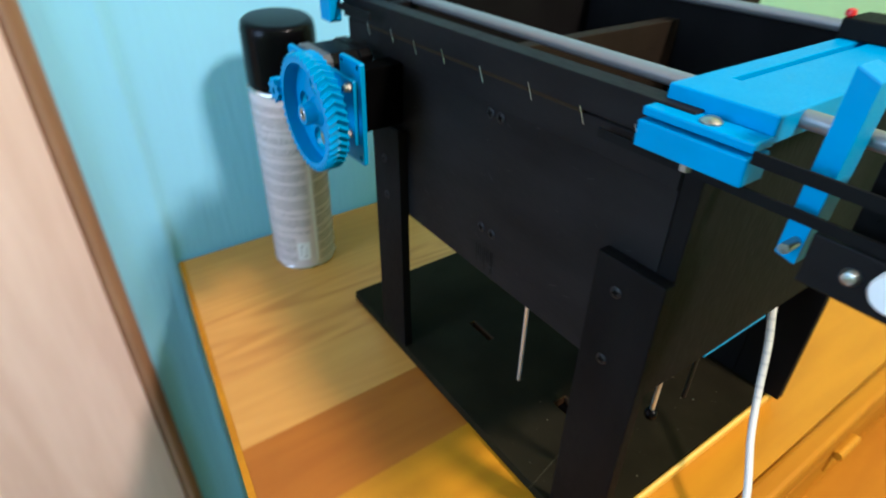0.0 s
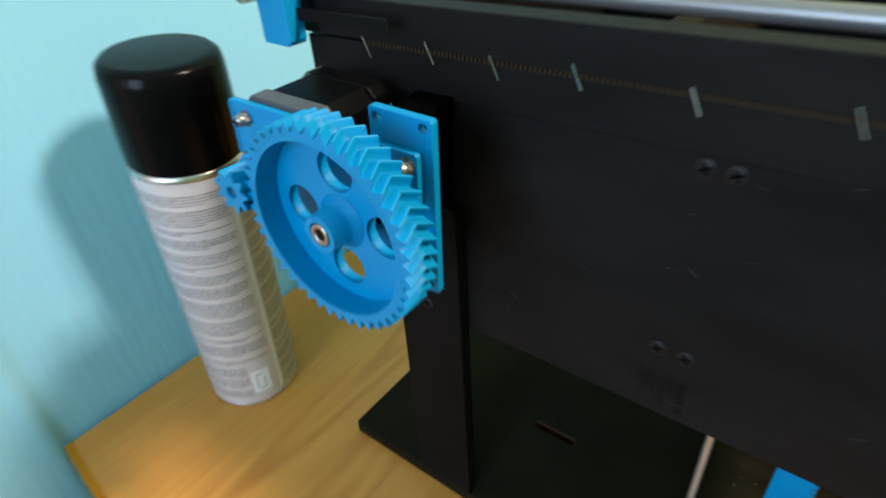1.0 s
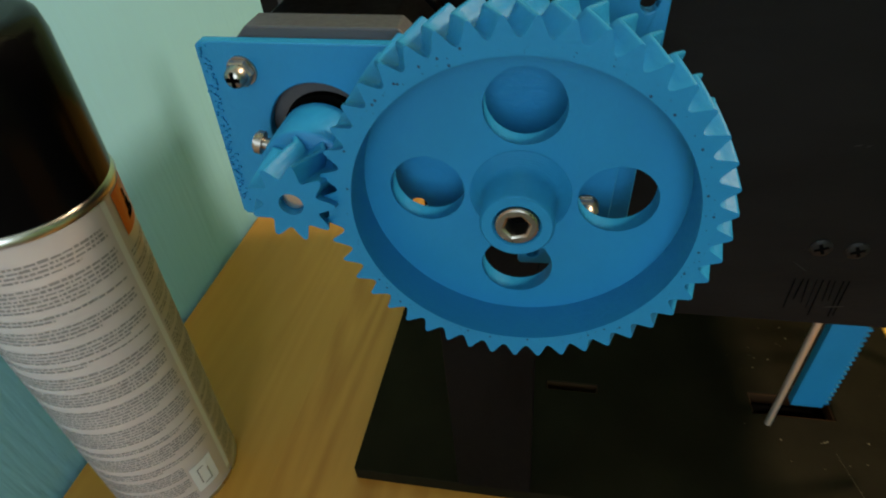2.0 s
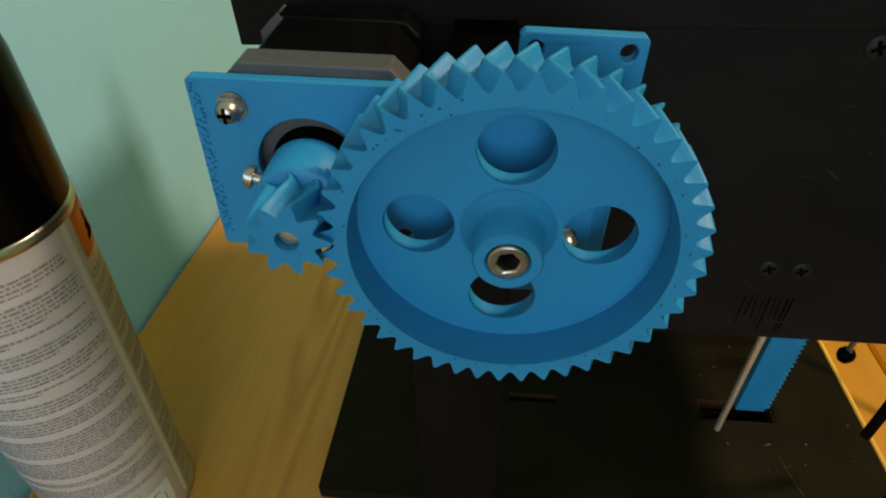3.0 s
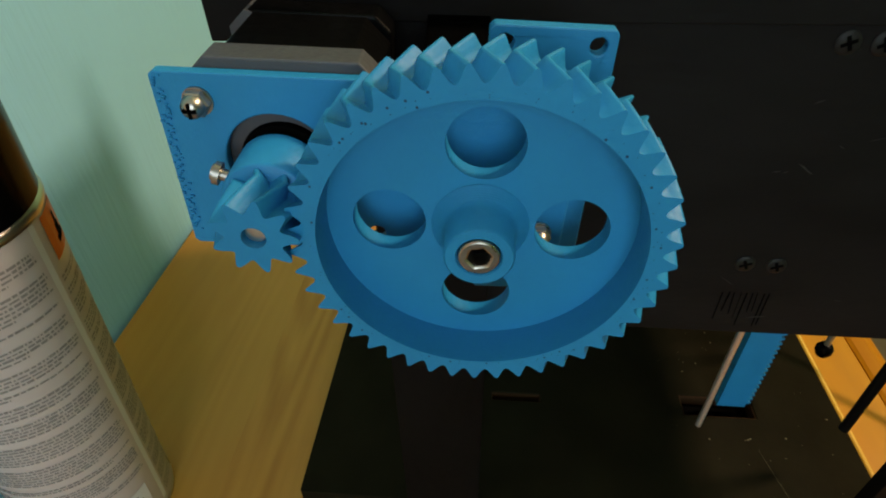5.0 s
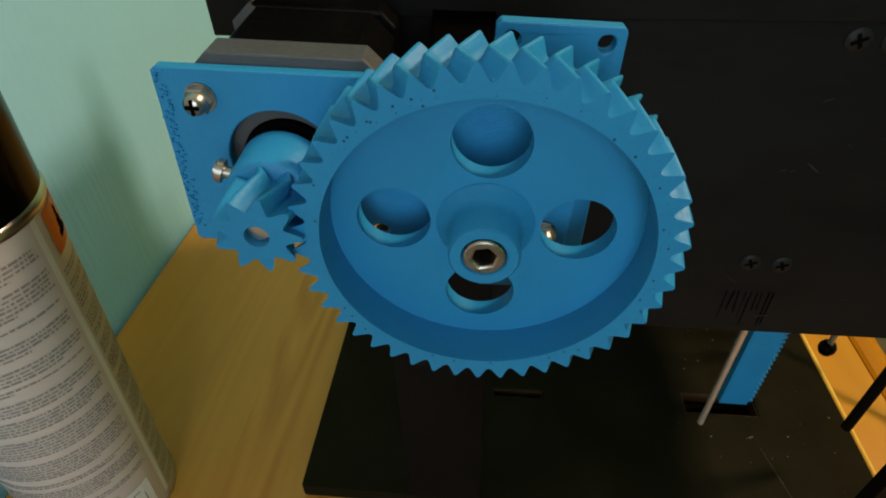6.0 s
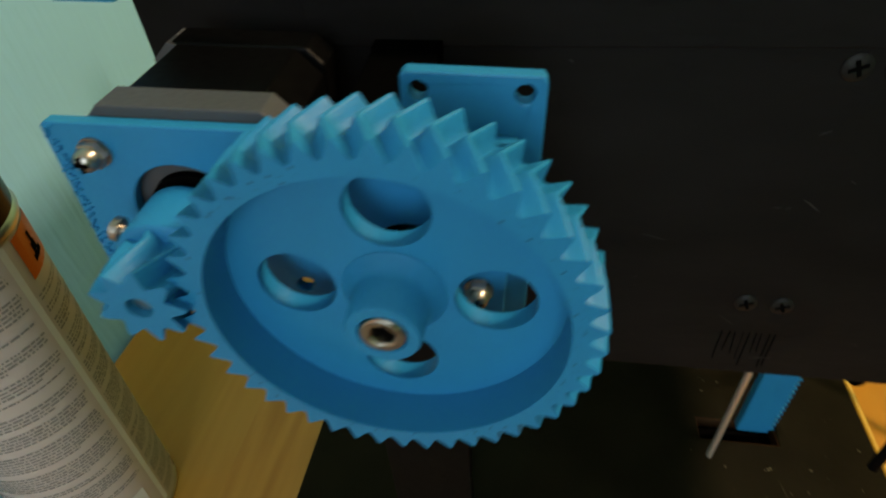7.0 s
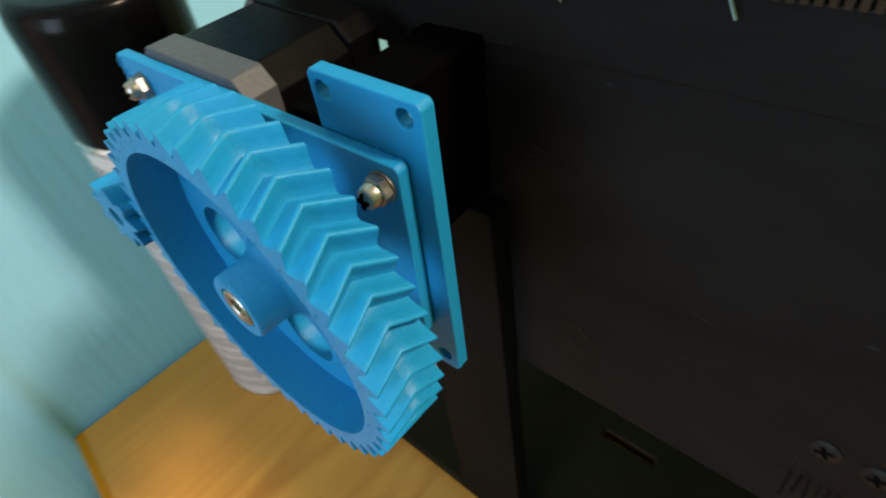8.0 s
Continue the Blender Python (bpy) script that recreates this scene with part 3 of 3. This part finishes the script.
Y_FRONT, Y_BACK_G, Y_WEB = -0.0845, -0.0702, -0.0744


def tooth_profile(n, tip, root, per=6):
    """Polar points of one tooth pattern: root, flank, tip, flank."""
    out = []
    for k in range(n):
        for a, r in ((0.00, root), (0.12, root + 0.10 * (tip - root)), (0.28, root + 0.50 * (tip - root)), (0.40, tip - 0.14 * (tip - root)), (0.46, tip - 0.02 * (tip - root)), (0.54, tip - 0.02 * (tip - root)), (0.60, tip - 0.14 * (tip - root)), (0.72, root + 0.50 * (tip - root)), (0.88, root + 0.10 * (tip - root))):
            out.append(((k + a) * 2 * math.pi / n, r))
    return out


def herringbone_bm(cx, cz, n, tip, root, r_in, y0, y1, twist, phase):
    """A ring with chevron teeth: the pattern turns by twist up to the middle and back again."""
    bm = bmesh.new()
    prof = tooth_profile(n, tip, root)
    levels = []
    steps = 8
    for i in range(steps + 1):
        s = i / steps
        y = y0 + (y1 - y0) * s
        tw = phase + twist * (1 - abs(2 * s - 1))
        levels.append([bm.verts.new((cx + r * math.cos(a + tw), y, cz + r * math.sin(a + tw))) for a, r in prof])
    m = len(prof)
    for a, b in zip(levels, levels[1:]):
        for i in range(m):
            j = (i + 1) % m
            bm.faces.new((a[i], a[j], b[j], b[i]))
    inner = []
    for y, lv in ((y0, levels[0]), (y1, levels[-1])):
        tw = phase
        ring = [bm.verts.new((cx + r_in * math.cos(a + tw), y, cz + r_in * math.sin(a + tw))) for a, r in prof]
        for i in range(m):
            j = (i + 1) % m
            bm.faces.new((lv[i], lv[j], ring[j], ring[i]))
        inner.append(ring)
    for i in range(m):
        j = (i + 1) % m
        bm.faces.new((inner[0][i], inner[0][j], inner[1][j], inner[1][i]))
    return bm


def big_gear():
    top = thing("drive_gear", "large bright blue printed herringbone gear with four holes", "gear")
    part("toothed_rim", herringbone_bm(GX, GZ, TEETH, R_TIP, R_ROOT, R_IN, Y_FRONT, Y_BACK_G, radians(5.2), radians(1.5)), BLUE, top, smooth=58)
    holes = [circle(GX + 0.0202 * math.cos(radians(a)), GZ + 0.0202 * math.sin(radians(a)), 0.0082, 40) for a in (-2, 88, 178, 268)]
    part("web", plate_bm(circle(GX, GZ, R_IN + 0.0001, 96), holes, Y_WEB, Y_BACK_G + 0.0004, "Y"), BLUE, top, smooth=40)
    part("hub", lathe_bm([(0.0046, Y_WEB), (0.0046, -0.0850), (0.0050, -0.0856), (0.0070, -0.0857), (0.0075, -0.0851), (0.0077, -0.0785), (0.0086, -0.0768), (0.0108, Y_WEB - 0.0002)], GX, GZ, "Y", 64), BLUE, top, smooth=50)
    # layer start marks on the rim
    bm = bmesh.new()
    rnd = random.Random(5)
    for k in range(110):
        a, r, s = rnd.uniform(0, 6.283), rnd.uniform(0.0346, 0.0368), rnd.choice((0.00008, 0.00010, 0.00014, 0.00030))
        x, z = GX + r * math.cos(a), GZ + r * math.sin(a)
        bm.faces.new([bm.verts.new((x + s * math.cos(t), Y_FRONT - 0.00006, z + s * math.sin(t))) for t in (0, 1.05, 2.1, 3.14, 4.2, 5.24)])
    part("print_pits", bm, PIT_BLUE, top, "tiny dark print pits", smooth=0)
    screw = part("socket_screw", plate_bm(circle(GX, GZ, 0.0044, 40), [circle(GX, GZ, 0.0026, 6, 0.2)], -0.0858, -0.0800), ZINC, top, "zinc hex socket screw head", bevel=0.0005)
    part("socket", lathe_bm([(0, -0.0815), (0.0028, -0.0815)], GX, GZ, "Y", 6), HOLE_DARK, screw)
    lean(top, 0.6, 0)
    part("axle", rod_bm((GX, -0.0795, GZ), (GX, -0.0480, GZ), 0.0030), ZINC, top)


big_gear()

PX, PZ = -0.0472, 0.2657


def pinion():
    top = thing("pinion", "small bright blue printed herringbone pinion on a motor shaft", "gear")
    lean(top, 3.4, 3.2)
    part("teeth", herringbone_bm(PX, PZ, 9, 0.0093, 0.0060, 0.0026, -0.0850, -0.0650, radians(-27), radians(20)), BLUE, top, smooth=58)
    part("collar", lathe_bm([(0.0026, -0.0730), (0.0098, -0.0728), (0.0104, -0.0722), (0.0104, -0.0600), (0.0026, -0.0598)], PX, PZ, "Y", 48), BLUE, top, smooth=50)
    part("shaft", lathe_bm([(0, -0.0832), (0.0022, -0.0832), (0.0025, -0.0828), (0.0025, -0.0555)], PX, PZ, "Y", 24), STEEL, top, "round steel shaft end")
    a = radians(163)
    d = Vector((math.cos(a), 0, math.sin(a)))
    c = Vector((PX, -0.0670, PZ))
    bm = rod_bm(c + d * 0.0095, c + d * 0.0122, 0.0014, 12)
    rod_bm(c + d * 0.0122, c + d * 0.0136, 0.0027, 20, bm)
    rod_bm(c + d * 0.0136, c + d * 0.0142, 0.0019, 20, bm)
    part("set_screw", bm, ZINC, top, "zinc set screw")


pinion()


def screw_with_nut(top, x, z, y):
    part("washer", lathe_bm([(0, y - 0.0006), (0.0034, y - 0.0006), (0.0034, y)], x, z, "Y", 24), ZINC, top, "zinc washer")
    nut = part("nut", lathe_bm([(0, y - 0.0028), (0.0028, y - 0.0028), (0.0032, y - 0.0024), (0.0032, y - 0.0007)], x, z, "Y", 6), ZINC, top, "zinc hexagon nut", smooth=20)
    sc = part("screw", lathe_bm([(0, y - 0.0056), (0.0014, y - 0.0054), (0.0023, y - 0.0046), (0.0026, y - 0.0030), (0.0025, y - 0.0029)], x, z, "Y", 24), ZINC, top, "zinc cross-slot screw head")
    bm = bmesh.new()
    for w, h_ in ((0.0017, 0.0004), (0.0004, 0.0017)):
        box_bm(x - w * 0.85, x + w * 0.85, y - 0.0058, y - 0.0050, z - h_, z + h_, bm)
    part("cross_slot", bm, HOLE_DARK, sc, smooth=0)


def motor_plate():
    top = thing("motor_plate", "bright blue printed motor plate with rough side edge", "mounting plate")
    lean(top, 3.4, 3.2)
    out = [(-0.0740, 0.2430), (-0.0730, 0.2420), (0.0218, 0.2420), (0.0223, 0.2426), (0.0223, 0.2880), (0.0214, 0.2890), (-0.0726, 0.2890), (-0.0738, 0.2880)]
    slot = circle(-0.0480, 0.2675, 0.0125, 40)
    part("plate", plate_bm(out, [slot, circle(0, 0.2598, 0.0082, 32), circle(-0.0255, 0.2475, 0.0022, 20)], -0.0582, -0.0551), BLUE, top, smooth=0, bevel=0.0005)
    bm = bmesh.new()
    rnd = random.Random(8)
    for k in range(70):
        z = 0.2465 + 0.042 * k / 70
        x = -0.0738
        s = rnd.uniform(0.0002, 0.0005)
        dx = rnd.uniform(0.0002, 0.0024)
        box_bm(x + dx, x + dx + s * 2, -0.0586 - rnd.uniform(0, 0.0002), -0.0580, z, z + s, bm)
    part("rough_edge", bm, BLUE, top, "rough stringy print edge", smooth=0)
    screw_with_nut(top, -0.0640, 0.2825, -0.0582)
    screw_with_nut(top, 0.0180, 0.2838, -0.0582)
    screw_with_nut(top, 0.0160, 0.2500, -0.0582)
    return top


motor_plate()


def tab_plate():
    top = thing("bearing_plate", "bright blue printed plate with corner holes behind the gear", "mounting plate")
    lean(top, 3.4, 2.0)
    out = [(0.0008, 0.2270), (0.0265, 0.2270), (0.0272, 0.2278), (0.0272, 0.2992), (0.0264, 0.3003), (0.0010, 0.3010), (0.0000, 0.3000), (0.0000, 0.2278)]
    holes = [circle(x, z, 0.0019, 20) for x, z in ((0.0232, 0.2968), (0.0034, 0.2972), (0.0232, 0.2312), (0.0038, 0.2312))]
    part("plate", plate_bm(out, holes + [circle(0.0105, GZ, 0.005, 20)], -0.0548, -0.0512), BLUE, top, smooth=0, bevel=0.0005)
    # block and foot are added to fill the black gap up to the panel
    part("bearing_block", box_bm(-0.0150, 0.0030, -0.0510, -0.0108, 0.2400, 0.2870), BLOCK_DARK, top, "added black block filling the dark gap behind the plate", smooth=0, bevel=0.001)
    part("foot", box_bm(-0.0150, 0.0030, -0.0106, -0.0044, 0.2405, 0.2870), BLOCK_DARK, top, smooth=0)


tab_plate()


def stepper():
    top = thing("stepper_motor", "black square stepper motor with grey cast end caps", "motor")
    lean(top, 3.4, 3.2)
    cx, cz, s = -0.0455, 0.2702, 0.0212
    sq = lambda k, c: rect(cx - s + k, cx + s - k, cz - s + k, cz + s - k, c)
    part("front_cap", plate_bm(sq(0, 0.0042), [], -0.0549, -0.0462), ALUMINIUM, top, "grey cast aluminium front cap", smooth=0, bevel=0.0004)
    part("body", plate_bm(sq(0.0004, 0.006), [], -0.0461, -0.0231), MOTOR_BLACK, top, "black laminated steel body", smooth=0, bevel=0.0004)
    part("rear_cap", plate_bm(sq(0, 0.0042), [], -0.0230, -0.0125), MOTOR_BLACK, top, smooth=0, bevel=0.0008)
    part("rear_corner", plate_bm([(cx - s, cz + s - 0.011), (cx - s + 0.001, cz + s - 0.011), (cx - s + 0.0062, cz + s - 0.0005), (cx - s + 0.0042, cz + s + 0.0002), (cx - s - 0.0003, cz + s - 0.0042)], [], -0.0234, -0.0140), ALUMINIUM, top, "bare cast corner", smooth=0)
    part("boss", lathe_bm([(0.0026, -0.0569), (0.0108, -0.0569), (0.011, -0.0550)], PX, PZ, "Y", 40), HOLE_DARK, top, "dark round boss")


stepper()

# ---- the spray can ----
CX, CY, CR = -0.2227, -0.0195, 0.0362


def curved_patch(bm, a0, a1, z0, z1, r):
    n = max(1, int((a1 - a0) / 0.12))
    cols = []
    for i in range(n + 1):
        a = a0 + (a1 - a0) * i / n
        cols.append([bm.verts.new((CX + r * math.cos(a), CY + r * math.sin(a), z)) for z in (z0, z1)])
    for p, q in zip(cols, cols[1:]):
        bm.faces.new((p[0], q[0], q[1], p[1]))


def spray_can():
    top = thing("spray_can", "white printed aerosol can with black plastic cap", "spray can")
    part("body", lathe_bm([(0, 0.0035), (CR - 0.004, 0.0030), (CR - 0.0015, 0.0004), (CR - 0.0002, 0.0012), (CR + 0.0004, 0.0030), (CR - 0.0004, 0.0042), (CR, 0.0052), (CR, 0.2205)], CX, CY, "Z", 72), CAN_WHITE, top, smooth=50)
    part("bottom_rim", lathe_bm([(CR + 0.0002, 0.0011), (CR + 0.0007, 0.0020), (CR + 0.0007, 0.0032), (CR + 0.0001, 0.0042)], CX, CY, "Z", 72), STEEL, top, "bare tin bottom rim")
    part("shoulder", lathe_bm([(CR + 0.0004, 0.2202), (CR + 0.0007, 0.2216), (CR - 0.0002, 0.2238), (CR - 0.004, 0.2260), (0, 0.2262)], CX, CY, "Z", 72), STEEL, top, "bright tin shoulder ring")
    part("cap", lathe_bm([(CR - 0.001, 0.2245), (CR - 0.0002, 0.2248), (CR - 0.0004, 0.253), (CR - 0.0010, 0.2775), (CR - 0.0022, 0.2838), (CR - 0.0050, 0.2865), (CR - 0.0085, 0.2870), (0, 0.2863)], CX, CY, "Z", 72), CAP_BLACK, top, "glossy black plastic cap", smooth=60)
    rnd = random.Random(11)
    bm = bmesh.new()
    z = 0.2100
    r = CR + 0.0002
    lines, wide = 4, 1.0
    while z > 0.012:
        if lines == 0:
            lines, wide = rnd.randint(2, 7), rnd.choice((1.0, 1.0, 0.9))
            z -= rnd.choice((0.0018, 0.0030, 0.0042))
        lines -= 1
        h_ = rnd.choice((0.0011, 0.0012, 0.0013))
        for a0, a1 in ((-2.75, -0.05), (0.13, 1.15)):
            if a0 > 0 and z > 0.1915:
                continue
            a = a0
            end = a1 - (rnd.uniform(0.25, 0.9) if lines == 0 else rnd.uniform(0, 0.06))
            if z < 0.048 and a0 < 0:
                end = min(end, -0.62)
            while a < end:
                w = rnd.choice((0.02, 0.035, 0.05, 0.07, 0.10))
                curved_patch(bm, a, min(a + w, end), z + rnd.uniform(-0.00012, 0.00012), z + h_ * rnd.uniform(0.75, 1.1), r)
                a += w + rnd.uniform(0.012, 0.022)
        z -= 0.0021
    part("small_print", bm, INK, top, "rows of grey unreadable small print", smooth=0)
    bm = bmesh.new()
    curved_patch(bm, 0.00, 0.085, 0.010, 0.2195, CR + 0.0001)
    part("pale_stripe", bm, INK_BOX, top, "pale upright stripes between text columns", smooth=0)
    bm = bmesh.new()
    curved_patch(bm, 0.20, 0.80, 0.1975, 0.2185, CR + 0.0003)
    label = part("hazard_label", bm, ORANGE, top, "orange square warning label", smooth=0)
    bm = bmesh.new()
    curved_patch(bm, 0.38, 0.62, 0.2015, 0.2045, CR + 0.00042)
    curved_patch(bm, 0.43, 0.56, 0.2045, 0.2090, CR + 0.00042)
    curved_patch(bm, 0.47, 0.53, 0.2090, 0.2140, CR + 0.00042)
    part("hazard_sign", bm, HOLE_DARK, label, "black flame-like sign", smooth=0)
    bm = bmesh.new()
    curved_patch(bm, -0.58, -0.18, 0.0160, 0.0420, CR + 0.0003)
    box = part("icon_box", bm, INK_BOX, top, "pale box with small drawn sign", smooth=0)
    bm = bmesh.new()
    for a, z0, z1 in ((-0.48, 0.022, 0.037), (-0.32, 0.020, 0.033)):
        curved_patch(bm, a, a + 0.02, z0, z1, CR + 0.00042)
    curved_patch(bm, -0.48, -0.36, 0.0365, 0.0375, CR + 0.00042)
    curved_patch(bm, -0.44, -0.30, 0.0200, 0.0210, CR + 0.00042)
    part("icon_lines", bm, INK, box, smooth=0)
    foot = Matrix.Translation((CX, CY, 0.0022))
    top.matrix_basis = foot @ pose(0, 0, 0, 1.2, 5.9, 0) @ Matrix.Translation((-CX, -CY, 0))


spray_can()


def white_cable():
    way = [(0.236, 0.187, 0.15), (0.2407, 0.1572, 0.15), (0.2503, 0.1497, 0.12), (0.2604, 0.1383, 0.088), (0.2745, 0.1166, 0.066), (0.2949, 0.0889, 0.045), (0.318, 0.05, 0.014), (0.345, 0.03, -0.03), (0.357, 0.01, -0.1), (0.358, 0.0, -0.45)]
    ob = tube("cable", way, 0.0027, WHITE_CABLE)
    tagged(ob, "white printed cable hanging down beside the table", "cable")
    fine = smooth_path(way)
    for k in range(11, 26, 2):
        a, b = fine[k], fine[k + 1]
        part("printed_mark", rod_bm(a, a.lerp(b, 0.30 + 0.15 * (k % 3)), 0.00276, 14), PALE_INK, ob, "grey printed mark")


white_cable()


def end_switch():
    top = thing("end_switch", "small black switch with red knob on the carriage", "switch")
    part("body", box_bm(0.2180, 0.2660, 0.150, 0.182, 0.3293, 0.3400), RUBBER, top, smooth=0, bevel=0.001)
    part("knob", lathe_bm([(0, 0.3450), (0.0025, 0.3440), (0.0030, 0.3415), (0.0018, 0.3401)], 0.2200, 0.1535, "Z", 16), RED, top, "red knob")


end_switch()


def seat_empties():
    """Moves each thing's Empty to the foot of its parts, which stay where they are."""
    for ob in list(scene.objects):
        if ob.type == "EMPTY" and ob.parent is None:
            pts = [c.matrix_local @ Vector(p) for c in ob.children if c.type == "MESH" for p in c.bound_box]
            foot = Vector(((min(p.x for p in pts) + max(p.x for p in pts)) / 2, (min(p.y for p in pts) + max(p.y for p in pts)) / 2, min(p.z for p in pts)))
            ob.matrix_basis = ob.matrix_basis @ Matrix.Translation(foot)
            for c in ob.children:
                c.location = c.location - foot


seat_empties()
